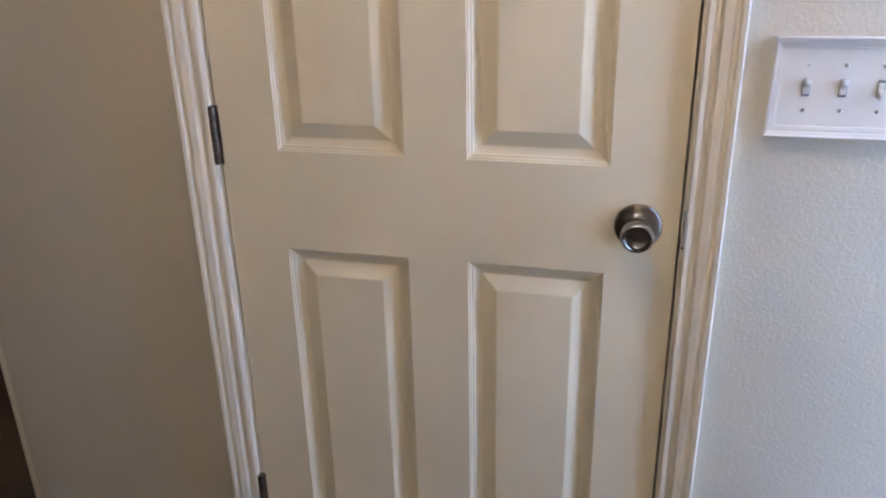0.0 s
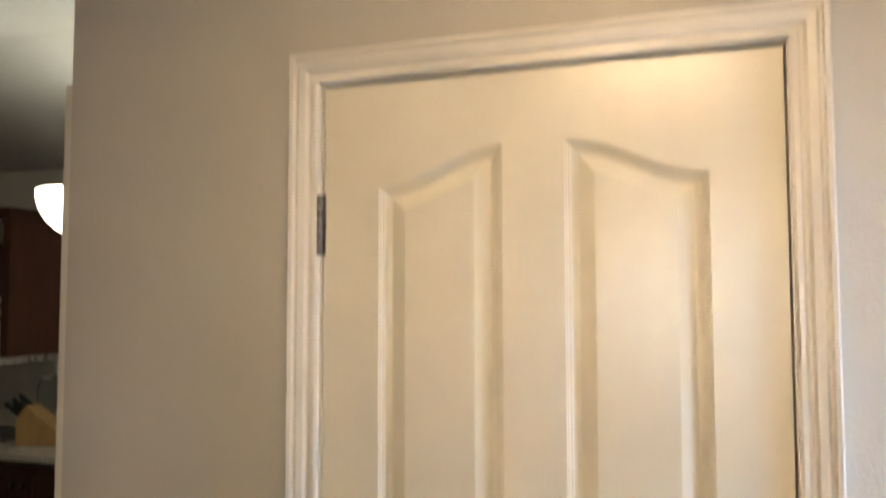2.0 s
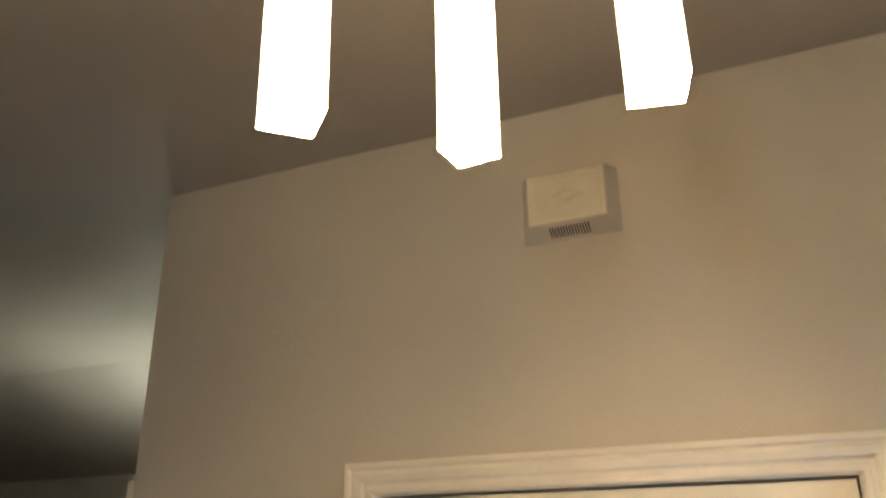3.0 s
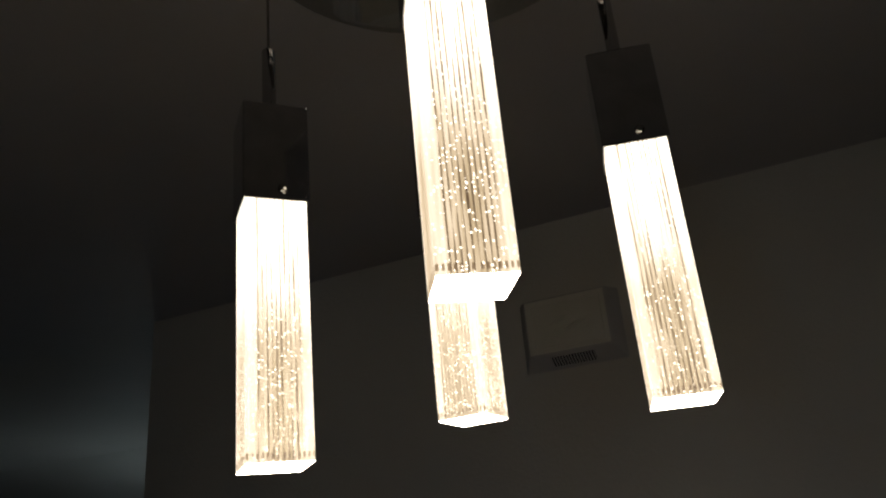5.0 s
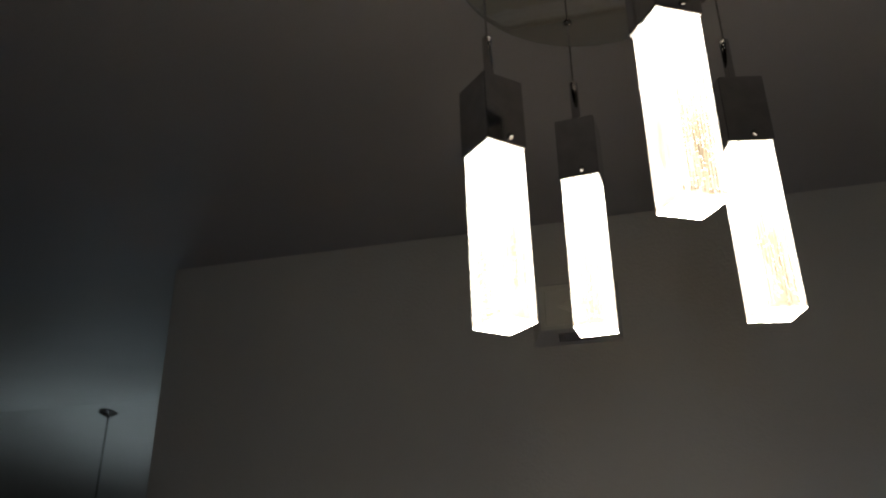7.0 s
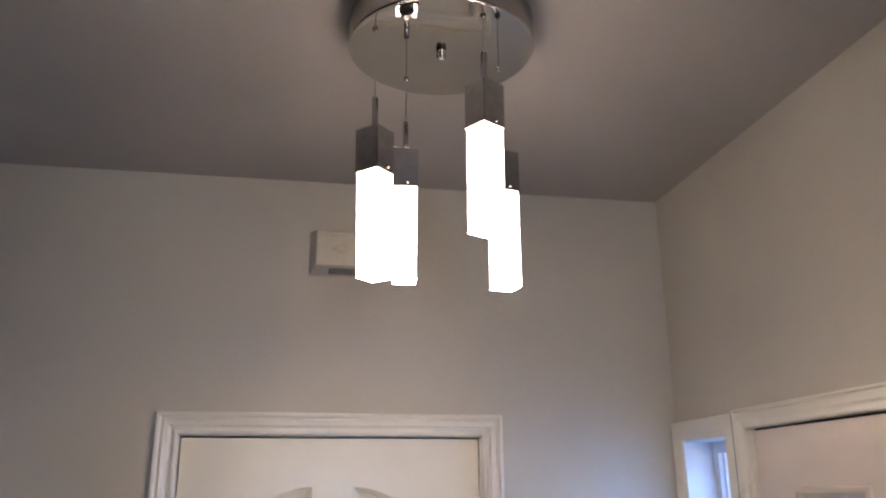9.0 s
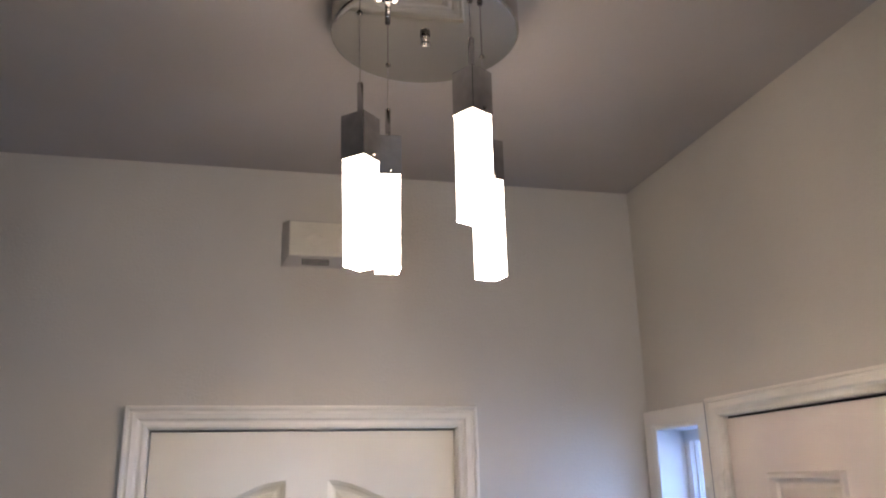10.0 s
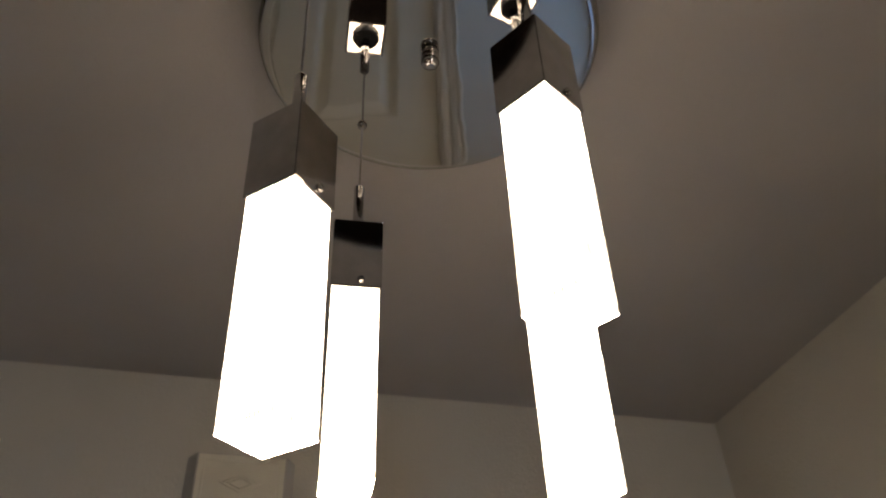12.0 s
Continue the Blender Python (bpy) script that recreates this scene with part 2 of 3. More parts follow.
def thing(name, label, category, m=None, kind="", group=""):
    ob = new(name)
    ob.empty_display_size = 0.05
    if m is not None:
        ob.matrix_basis = m
    return tagged(ob, label, category, group, kind)


def box(bm, x0, x1, y0, y1, z0, z1, bevel=0.0, segments=2):
    r = bmesh.ops.create_cube(bm, size=1.0)
    for v in r["verts"]:
        v.co = Vector((x0 + (v.co.x + 0.5) * (x1 - x0), y0 + (v.co.y + 0.5) * (y1 - y0), z0 + (v.co.z + 0.5) * (z1 - z0)))
    if bevel:
        edges = list({e for v in r["verts"] for e in v.link_edges})
        bmesh.ops.bevel(bm, geom=edges, offset=bevel, segments=segments, affect="EDGES", profile=0.5)
    return bm


def boxes(*rows, bevel=0.0):
    bm = bmesh.new()
    for r in rows:
        box(bm, *r, bevel=bevel)
    return bm


def lathe(profile, steps=32, axis="z"):
    """A turned shape: rows of (radius, height)."""
    bm = bmesh.new()
    rings = []
    for r, h in profile:
        ring = []
        for i in range(steps):
            a = 2 * math.pi * i / steps
            p = (r * math.cos(a), r * math.sin(a), h)
            ring.append(bm.verts.new(p if axis == "z" else (p[0], -p[2], p[1])))
        rings.append(ring)
    for a, c in zip(rings, rings[1:]):
        for i in range(steps):
            bm.faces.new((a[i], a[(i + 1) % steps], c[(i + 1) % steps], c[i]))
    bm.faces.new(rings[0])
    bm.faces.new(rings[-1])
    return bm


def casing(x0, x1, ztop, profile, z0=0.0, closed=False):
    """Moulding round an opening, mitred, on a wall whose face is y = 0. profile: (distance from the opening, height off the wall)."""
    bm = bmesh.new()
    rows = []
    for w, h in profile:
        pts = [(x0 - w, -h, z0 - (w if closed else 0)), (x0 - w, -h, ztop + w), (x1 + w, -h, ztop + w), (x1 + w, -h, z0 - (w if closed else 0))]
        rows.append([bm.verts.new(p) for p in pts])
    for a, c in zip(rows, rows[1:]):
        for i in range(4 if closed else 3):
            j = (i + 1) % 4
            bm.faces.new((a[i], a[j], c[j], c[i]))
    if not closed:
        for i in (0, 3):
            bm.faces.new([r[i] for r in rows])
    return bm


def rect(x0, x1, z0, z1):
    """Panel outline as a function of the distance inwards."""
    return lambda d: [(x0 + d, z0 + d), (x1 - d, z0 + d), (x1 - d, z1 - d), (x0 + d, z1 - d)]


def arch_panel(x0, x1, z0, z_low, z_high, rising, k=18):
    """Panel whose top is an S curve, climbing to the right if rising."""
    def outline(d):
        pts = [(x0 + d, z0 + d), (x1 - d, z0 + d)]
        for i in range(k + 1):
            x = x1 - d - (x1 - x0 - 2 * d) * i / k
            s = (x - x0) / (x1 - x0)
            s = s if rising else 1 - s
            e = s * s * s * (s * (6 * s - 15) + 10) * 0.75 + s * 0.25
            pts.append((x, z_low + (z_high - z_low) * e - d * 1.02))
        return pts
    return outline


def panelled_leaf(w, h, thick, columns, steps):
    """A moulded door leaf, its face at y = 0 towards -y. columns: (x0, x1, panels from the bottom up). steps: rows of (distance inwards, depth)."""
    bm = bmesh.new()

    def quad(*pts):
        bm.faces.new([bm.verts.new((x, y, z)) for x, y, z in pts])

    x = 0.0
    for x0, x1, panels in columns:
        quad((x, 0, 0), (x0, 0, 0), (x0, 0, h), (x, 0, h))
        low = [(x0, 0.0), (x1, 0.0)]
        for outline in panels:
            pts = outline(0.0)
            quad((x0, 0, low[0][1]), (x1, 0, low[-1][1]), (x1, 0, pts[1][1]), (x0, 0, pts[0][1])) if len(low) == 2 else None
            low = pts[:1:-1]
            loop = [bm.verts.new((a, 0, c)) for a, c in pts]
            for d, depth in steps:
                ring = [bm.verts.new((a, depth, c)) for a, c in outline(d)]
                for i in range(len(loop)):
                    j = (i + 1) % len(loop)
                    bm.faces.new((loop[i], loop[j], ring[j], ring[i]))
                loop = ring
            bm.faces.new(loop)
        for (a, c), (a2, c2) in zip(low, low[1:]):
            quad((a, 0, c), (a2, 0, c2), (a2, 0, h), (a, 0, h))
        x = x1
    quad((x, 0, 0), (w, 0, 0), (w, 0, h), (x, 0, h))
    o = [(0.0, 0.0), (w, 0.0), (w, h), (0.0, h)]
    for i in range(4):
        (a, c), (a2, c2) = o[i], o[(i + 1) % 4]
        quad((a, 0, c), (a2, 0, c2), (a2, thick, c2), (a, thick, c))
    quad(*[(a, thick, c) for a, c in o])
    bmesh.ops.remove_doubles(bm, verts=bm.verts, dist=1e-6)
    return bm


# ---- structure ----
def structure(name, bm, mat, label, category):
    return tagged(finish(name, bm, mat), label, category, kind="structure")


OUT_W, OUT_S, OUT_N = -5.2, -4.6, 2.40
structure("floor", boxes((OUT_W, EAST + T, OUT_S, OUT_N, -0.1, 0)), FLOOR, "dark brown wooden floor of the entrance and kitchen", "floor")
bm = boxes((OUT_W, EAST + T, OUT_S, 1.20, H, H + 0.15))
wedge = [bm.verts.new((x, y, z)) for x in (OUT_W, EAST + T) for y, z in ((1.2001, H), (OUT_N, 2.43), (OUT_N, H + 0.15), (1.2001, H + 0.15))]
for f in ((0, 1, 2, 3), (7, 6, 5, 4), (0, 4, 5, 1), (1, 5, 6, 2), (2, 6, 7, 3), (3, 7, 4, 0)):
    bm.faces.new([wedge[i] for i in f])
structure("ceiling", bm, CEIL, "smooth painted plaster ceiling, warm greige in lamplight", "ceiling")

GAP = 0.014          # jamb between leaf and rough opening
ZT = LEAF_H + 0.004 + 0.016
bm = boxes((WEST_END, -GAP - 0.004, 0, T, 0, H), (LEAF_W + GAP + 0.004, EAST, 0, T, 0, H), (-GAP - 0.004, LEAF_W + GAP + 0.004, 0, T, ZT, H))
bmesh.ops.bevel(bm, geom=[e for e in bm.edges if all(abs(v.co.x - WEST_END) < 1e-5 and v.co.y < 1e-5 for v in e.verts)], offset=0.006, segments=4, affect="EDGES")
structure("wall_north", bm, WALL, "greige painted wall with light orange-peel texture", "wall")
structure("wall_return", boxes((WEST_END, WEST_END + T, T + 0.001, OUT_N, 0, H)), WALL, "greige painted side wall towards the kitchen", "wall")
structure("wall_closet", boxes((WEST_END + T, EAST, 0.95, 1.05, 0, H)), WALL, "plain painted wall behind the closet door", "wall")

# east wall, with the sidelight's and the front door's openings; s runs south from the corner
S0, S1, SZ0, SZ1 = 0.060, 0.281, 0.12, 2.033
F0, F1, FZ = 0.365, 1.303, 2.051
EAST_M = pose(EAST, 0, 0, 0, 0, -90)
bm = boxes((-OUT_N, S0, 0, T, 0, H), (S0, S1, 0, T, 0, SZ0), (S0, S1, 0, T, SZ1, H), (S1, F0, 0, T, 0, H), (F0, F1, 0, T, FZ, H), (F1, -OUT_S, 0, T, 0, H))
bmesh.ops.transform(bm, matrix=EAST_M, verts=bm.verts)
structure("wall_east", bm, WALL, "greige painted wall round the front door and sidelight", "wall")
YARD = mottled("dry_grass_and_gravel", (0.10, 0.10, 0.06), (0.20, 0.17, 0.12), 1.5, 0.9, bump=0.3, bump_scale=40)
structure("ground", boxes((-300, 300, -300, 300, -0.35, -0.11)), YARD, "dry grassy ground outside the house", "ground")
WX0, WX1, WZ0, WZ1 = 0.18, 0.82, 1.18, 2.22
structure("wall_south", boxes((OUT_W, WX0, OUT_S - T, OUT_S, 0, H), (WX1, EAST + T, OUT_S - T, OUT_S, 0, H), (WX0, WX1, OUT_S - T, OUT_S, 0, WZ0), (WX0, WX1, OUT_S - T, OUT_S, WZ1, H)), WALL, "plain painted wall closing the room", "wall")
structure("wall_west", boxes((OUT_W - T, OUT_W, OUT_S, OUT_N, 0, H)), WALL, "plain painted wall closing the kitchen side", "wall")
structure("wall_kitchen", boxes((OUT_W, EAST + T, OUT_N, OUT_N + T, 0, H)), WALL, "pale painted kitchen wall behind the cabinets", "wall")

# ---- closet door ----
CASE = [(0, 0), (0, 0.009), (0.004, 0.012), (0.010, 0.012), (0.014, 0.009), (0.018, 0.009), (0.023, 0.015), (0.034, 0.017), (0.038, 0.013),
        (0.041, 0.013), (0.044, 0.019), (0.050, 0.020), (0.0525, 0.017), (0.0525, 0)]
PANEL_STEPS = [(0.001, 0.0016), (0.0035, 0.0024), (0.0055, 0.0046), (0.0080, 0.0052), (0.0105, 0.0078), (0.0150, 0.0098), (0.0200, 0.0112), (0.0225, 0.0113), (0.0240, 0.0106), (0.0470, 0.0014), (0.0490, 0.0010)]


def make_hinge(parent, z, h):
    bm = bmesh.new()
    for i in range(5):
        b2 = lathe([(0.0052, z + i * h / 5 + 0.0006), (0.0058, z + i * h / 5 + 0.0012), (0.0058, z + (i + 1) * h / 5 - 0.0012), (0.0052, z + (i + 1) * h / 5 - 0.0006)], 12)
        bmesh.ops.translate(b2, vec=(-0.003, -0.006, 0), verts=b2.verts)
        me = bpy.data.meshes.new("tmp")
        b2.to_mesh(me)
        b2.free()
        bm.from_mesh(me)
        bpy.data.meshes.remove(me)
    box(bm, -0.0055, 0.006, -0.0022, 0.001, z, z + h)
    return part("hinge", bm, HINGE, parent, "dark bronze butt hinge", smooth=True)


closet = thing("door_1", "closed cream moulded closet door with arched upper panels", "door", kind="structure")
P_L, P_R = (0.106, 0.326), (0.429, 0.650)
columns = [(*P_L, [rect(*P_L, 0.21, 0.818), arch_panel(*P_L, 0.994, 1.846, 1.909, True)]), (*P_R, [rect(*P_R, 0.21, 0.818), arch_panel(*P_R, 0.994, 1.846, 1.909, False)])]
bm = panelled_leaf(LEAF_W - 0.004, LEAF_H - 0.012, 0.035, columns, PANEL_STEPS)
bmesh.ops.translate(bm, vec=(0.002, 0, 0.010), verts=bm.verts)
leaf = part("leaf", bm, DOOR, closet, "cream satin-painted leaf with embossed wood grain")
part("door_casing", casing(-0.0050, LEAF_W + 0.0050, LEAF_H + 0.0050, [(w * 1.067, h) for w, h in CASE]), TRIM, closet, "glossy cream fluted casing")
J = GAP + 0.0035
part("jamb", boxes((-J, -0.002, 0.001, T, 0, LEAF_H + 0.003), (LEAF_W + 0.002, LEAF_W + J, 0.001, T, 0, LEAF_H + 0.003), (-J, LEAF_W + J, 0.001, T, LEAF_H + 0.0035, LEAF_H + 0.019)), TRIM, closet)
for z, h in ((1.738, 0.108), (0.976, 0.101), (0.226, 0.101)):
    make_hinge(leaf, z, h)
KX, KZ = 0.6995, 0.912
bm = lathe([(0.0350, 0.0), (0.0362, 0.0015), (0.0362, 0.0045), (0.0345, 0.0070), (0.0325, 0.0080), (0.0290, 0.0105), (0.0200, 0.0130), (0.0135, 0.0150), (0.0120, 0.0190), (0.0120, 0.0270),
            (0.0150, 0.0310), (0.0210, 0.0350), (0.0245, 0.0410), (0.0252, 0.0480), (0.0240, 0.0540), (0.0215, 0.0575), (0.0195, 0.0580), (0.0180, 0.0565), (0.0165, 0.0530), (0.0100, 0.0515), (0.002, 0.0515)], 48, "y")
bmesh.ops.translate(bm, vec=(KX, 0, KZ), verts=bm.verts)
part("door_knob", bm, NICKEL, leaf, "brushed nickel round knob with rosette", smooth=True)
part("strike_plate", boxes((LEAF_W + 0.003, LEAF_W + 0.0075, -0.014, 0.0, KZ - 0.030, KZ + 0.034), bevel=0.0015), STEEL, closet, "bright steel strike plate")

# ---- opening in the return wall: only its casing shows past the wall's end ----
bm = casing(0.10, 0.86, 2.046, CASE)
bmesh.ops.transform(bm, matrix=pose(WEST_END, 0.9195, 0, 0, 0, -90), verts=bm.verts)
structure("trim", bm, TRIM, "cream painted door casing on the wall's far side", "trim")

# ---- front door and sidelight ----
front = thing("door_2", "closed cream panelled front door beside a sidelight", "door", EAST_M, kind="structure")
L0, L1, LZ = 0.377, 1.291, 2.036
cols = ((0.130, 0.371), (0.543, 0.784))
fpan = [(a, c, [rect(a, c, z0, z1) for z0, z1 in ((0.24, 0.80), (0.95, 1.50), (1.62, 1.900))]) for a, c in cols]
bm = panelled_leaf(L1 - L0, LZ - 0.012, 0.044, fpan, [(0.003, -0.005), (0.006, -0.007), (0.012, -0.007), (0.016, -0.003), (0.018, 0.004), (0.024, 0.008), (0.031, 0.008), (0.033, 0.006), (0.056, -0.002), (0.058, -0.002)])
bmesh.ops.translate(bm, vec=(L0, 0.004, 0.012), verts=bm.verts)
part("leaf", bm, FRONT, front, "cream painted leaf with raised mouldings")
FCASE = [(0, 0), (0, 0.012), (0.005, 0.014), (0.010, 0.012), (0.014, 0.012), (0.020, 0.017), (0.032, 0.019), (0.036, 0.015), (0.040, 0.020), (0.0445, 0.020), (0.0445, 0)]
bm = casing(F0 + 0.008, F1 - 0.008, FZ - 0.008, FCASE)
part("door_casing", bm, TRIM, front, "fluted cream casing")
part("jamb", boxes((F0, L0 - 0.003, 0.001, T, 0, LZ + 0.003), (L1 + 0.003, F1, 0.001, T, 0, LZ + 0.003), (F0, F1, 0.001, T, LZ + 0.006, FZ),
                   (L0 - 0.003, L0 + 0.010, 0.05, 0.07, 0, LZ), (L1 - 0.010, L1 + 0.003, 0.05, 0.07, 0, LZ), (L0, L1, 0.052, 0.07, LZ - 0.01, LZ + 0.006)), TRIM, front)
part("caulk_joint", boxes((0.3278, 0.3302, -0.0208, -0.0005, 0.08, FZ + 0.028)), SLOT, front, "dark joint between the casings")
part("weather_strip", boxes((L0 - 0.003, L1 + 0.003, 0.012, 0.03, LZ, LZ + 0.0058)), DARK, front, "black rubber weather strip")

window = thing("window_1", "narrow sidelight window with white frame beside the front door", "window", EAST_M, kind="structure")
SIDE = [(0, 0), (0, 0.014), (0.002, 0.016), (0.007, 0.016), (0.009, 0.018), (0.046, 0.020), (0.0485, 0.018), (0.0485, 0)]
bm = casing(S0, S1, SZ1, SIDE, SZ0, closed=True)
part("window_frame", bm, TRIM, window, "flat cream casing boards")
D = 0.10
part("reveal", boxes((S0, S0 + 0.004, -0.012, D, SZ0, SZ1), (S1 - 0.004, S1, -0.012, D, SZ0, SZ1), (S0 + 0.004, S1 - 0.004, -0.012, D, SZ1 - 0.004, SZ1), (S0 + 0.004, S1 - 0.004, -0.012, D, SZ0, SZ0 + 0.004)), VINYL, window, "white reveal boards")
part("sash", boxes((S0 + 0.004, S0 + 0.030, D - 0.03, D + 0.015, SZ0, SZ1), (S1 - 0.030, S1 - 0.004, D - 0.03, D + 0.015, SZ0, SZ1), (S0 + 0.030, S1 - 0.030, D - 0.03, D + 0.015, SZ1 - 0.034, SZ1 - 0.004),
                   (S0 + 0.030, S1 - 0.030, D - 0.03, D + 0.015, SZ0 + 0.004, SZ0 + 0.034), (S0 + 0.030, S0 + 0.038, D - 0.018, D + 0.01, SZ0 + 0.034, SZ1 - 0.034), (S0 + 0.038, S0 + 0.043, D - 0.010, D + 0.008, SZ0 + 0.034, SZ1 - 0.034),
                   (S1 - 0.040, S1 - 0.030, D - 0.015, D + 0.01, SZ0 + 0.03, SZ1 - 0.03)), VINYL, window, "white vinyl sash with stepped edges")
pane = part("pane", boxes((S0 + 0.036, S1 - 0.036, D - 0.004, D, SZ0 + 0.02, SZ1 - 0.02)), GLASS, window, "clear glass pane")
pane.visible_shadow = False

# living room window, the daylight behind the walk
big = thing("window_2", "white-framed upright window letting daylight in", "window", pose(0, OUT_S, 0), kind="structure")
part("window_frame", boxes((WX0, WX0 + 0.04, -0.09, -0.03, WZ0, WZ1), (WX1 - 0.04, WX1, -0.09, -0.03, WZ0, WZ1), (WX0 + 0.04, WX1 - 0.04, -0.09, -0.03, WZ0, WZ0 + 0.04),
                           (WX0 + 0.04, WX1 - 0.04, -0.09, -0.03, WZ1 - 0.04, WZ1)), VINYL, big)
pane = part("pane", boxes((WX0 + 0.04, WX1 - 0.04, -0.062, -0.058, WZ0 + 0.04, WZ1 - 0.04)), GLASS, big, "clear glass pane")
pane.visible_shadow = False
part("window_sill", boxes((WX0 - 0.03, WX1 + 0.03, -0.03, 0.03, WZ0 - 0.025, WZ0 - 0.002), bevel=0.003), TRIM, big)

# ---- entrance: the lamp ----
CX, CY, CANOPY_R, CANOPY_Z = 0.5155, -0.827, 0.172, 2.6875
BAR, BAR_H, CAP_W, CAP_H, STEM = 0.0422, 0.1786, 0.0467, 0.0776, 0.064


def rod(r, z0, z1, steps=12):
    return lathe([(r * 0.8, z0), (r, z0 + r * 0.3), (r, z1 - r * 0.3), (r * 0.8, z1)], steps)


lamp = thing("pendant_light", "round chrome canopy with four lit bubble-acrylic square pendants", "ceiling light", pose(CX, CY, 0))
R = CANOPY_R
edge = [(R - 0.006 + 0.006 * math.sin(a), CANOPY_Z + 0.005 * (1 - math.cos(a))) for a in [math.pi / 2 * i / 8 for i in range(9)]]
canopy = part("canopy", lathe([(0.002, CANOPY_Z)] + [(r, CANOPY_Z) for r in (0.05, 0.10, R - 0.012)] + edge + [(R, H - 0.0005), (0.002, H - 0.0005)], 96), CHROME, lamp, "mirror-polished round chrome canopy with rolled edge", smooth=True)
part("finial", lathe([(0.009, CANOPY_Z + 0.001), (0.0095, CANOPY_Z - 0.0015), (0.0078, CANOPY_Z - 0.003), (0.0095, CANOPY_Z - 0.005), (0.0095, CANOPY_Z - 0.0075), (0.0078, CANOPY_Z - 0.009),
                        (0.0092, CANOPY_Z - 0.0115), (0.0092, CANOPY_Z - 0.0145), (0.0080, CANOPY_Z - 0.0165), (0.004, CANOPY_Z - 0.0182), (0.001, CANOPY_Z - 0.0186)], 24), CHROME, canopy, "ribbed chrome finial", smooth=True)


def square_tube(half, wall, height, depth):
    """A square cap closed below and hollow at the top, with softened rims."""
    bm = bmesh.new()
    rows = [(half - 0.001, 0.0), (half, 0.001), (half, height - 0.0008), (half - 0.0006, height), (half - wall + 0.0004, height), (half - wall, height - 0.0006), (half - wall, height - depth)]
    rings = [[bm.verts.new((a * h, b * h, z)) for a, b in ((-1, -1), (1, -1), (1, 1), (-1, 1))] for h, z in rows]
    for p, q in zip(rings, rings[1:]):
        for i in range(4):
            bm.faces.new((p[i], p[(i + 1) % 4], q[(i + 1) % 4], q[i]))
    bm.faces.new(rings[0])
    bm.faces.new(rings[-1])
    bmesh.ops.bevel(bm, geom=[e for e in bm.edges if abs(e.verts[0].co.z - e.verts[1].co.z) > 0.05], offset=0.0009, segments=2, affect="EDGES")
    return bm


def pendant(px, py, bottom, turn, lean_x, lean_y):
    """Cap, acrylic bar, stem, cable and its fittings, hanging a little askew. px, py from the canopy's middle, at the stem."""
    top = bottom + BAR_H
    cap = part("cap", square_tube(CAP_W / 2, 0.0022, CAP_H, 0.012), CAP, lamp, "brushed chrome square cap, open at the top")
    cap.matrix_basis = pose(px - 0.12 * lean_x, py - 0.12 * lean_y, top) @ Matrix.Rotation(lean_x, 4, "Y") @ Matrix.Rotation(-lean_y, 4, "X") @ pose(0, 0, 0, 0, 0, turn)
    bar = part("acrylic_bar", box(bmesh.new(), -BAR / 2, BAR / 2, -BAR / 2, BAR / 2, 0, BAR_H + 0.004, bevel=0.0009), ACRYLIC, cap, "glowing clear acrylic bar full of bubbles")
    bar.matrix_basis = pose(0, 0, -BAR_H)
    inside = CAP_W / 2 - 0.0030
    part("lit_gap", box(bmesh.new(), -inside, inside, -inside, inside, CAP_H - 0.0115, CAP_H - 0.0095), LEAK, cap, "bright light leaking from the cap's open top")
    part("lamp_holder", lathe([(0.0165, CAP_H - 0.0093), (0.0172, CAP_H - 0.0085), (0.0172, CAP_H), (0.0150, CAP_H + 0.0035), (0.0070, CAP_H + 0.0055), (0.002, CAP_H + 0.0055)], 28), BLACK, cap, "black round lamp holder", smooth=True)
    part("stem", rod(0.0053, CAP_H - 0.001, CAP_H + STEM), CAP, cap, smooth=True)
    z1 = CANOPY_Z - top
    part("cable", rod(0.0011, CAP_H + STEM - 0.001, z1 + 0.001, 8), CABLE, cap, "thin steel cable", smooth=True)
    part("cable_outlet", lathe([(0.0052, z1 + 0.001), (0.0052, z1 - 0.001), (0.0044, z1 - 0.0032), (0.0028, z1 - 0.0046), (0.001, z1 - 0.005)], 20), CHROME, cap, smooth=True)
    bm = lathe([(0.0032, 0.0), (0.0032, 0.0016), (0.0022, 0.003), (0.0004, 0.0034)], 14, "y")
    bmesh.ops.translate(bm, vec=(0.004, -CAP_W / 2 + 0.0002, 0.008), verts=bm.verts)
    part("set_screw", bm, CHROME, cap, smooth=True)


for px, py, bottom, turn, lean_x, lean_y in ((-0.1255, -0.055, 2.233, 46.3, -0.016, 0.0), (-0.0505, 0.112, 2.274, -4.8, 0.001, -0.011), (0.1215, 0.045, 2.251, 13.0, -0.002, -0.002), (0.0495, -0.126, 2.296, 30.7, 0.002, -0.016)):
    pendant(px, py, bottom, turn, lean_x, lean_y)

# ---- entrance: door chime ----
chime = thing("door_chime", "aged cream plastic door chime box on the wall", "door chime", pose(0.385, 0, 2.469))


def frustum(rows):
    """Stacked rectangles: rows of (x0, x1, z0, z1, y)."""
    bm = bmesh.new()
    loops = [[bm.verts.new(p) for p in ((a, y, c), (b, y, c), (b, y, d), (a, y, d))] for a, b, c, d, y in rows]
    for p, q in zip(loops, loops[1:]):
        for i in range(4):
            bm.faces.new((p[i], p[(i + 1) % 4], q[(i + 1) % 4], q[i]))
    bm.faces.new(loops[0])
    bm.faces.new(loops[-1])
    return bm


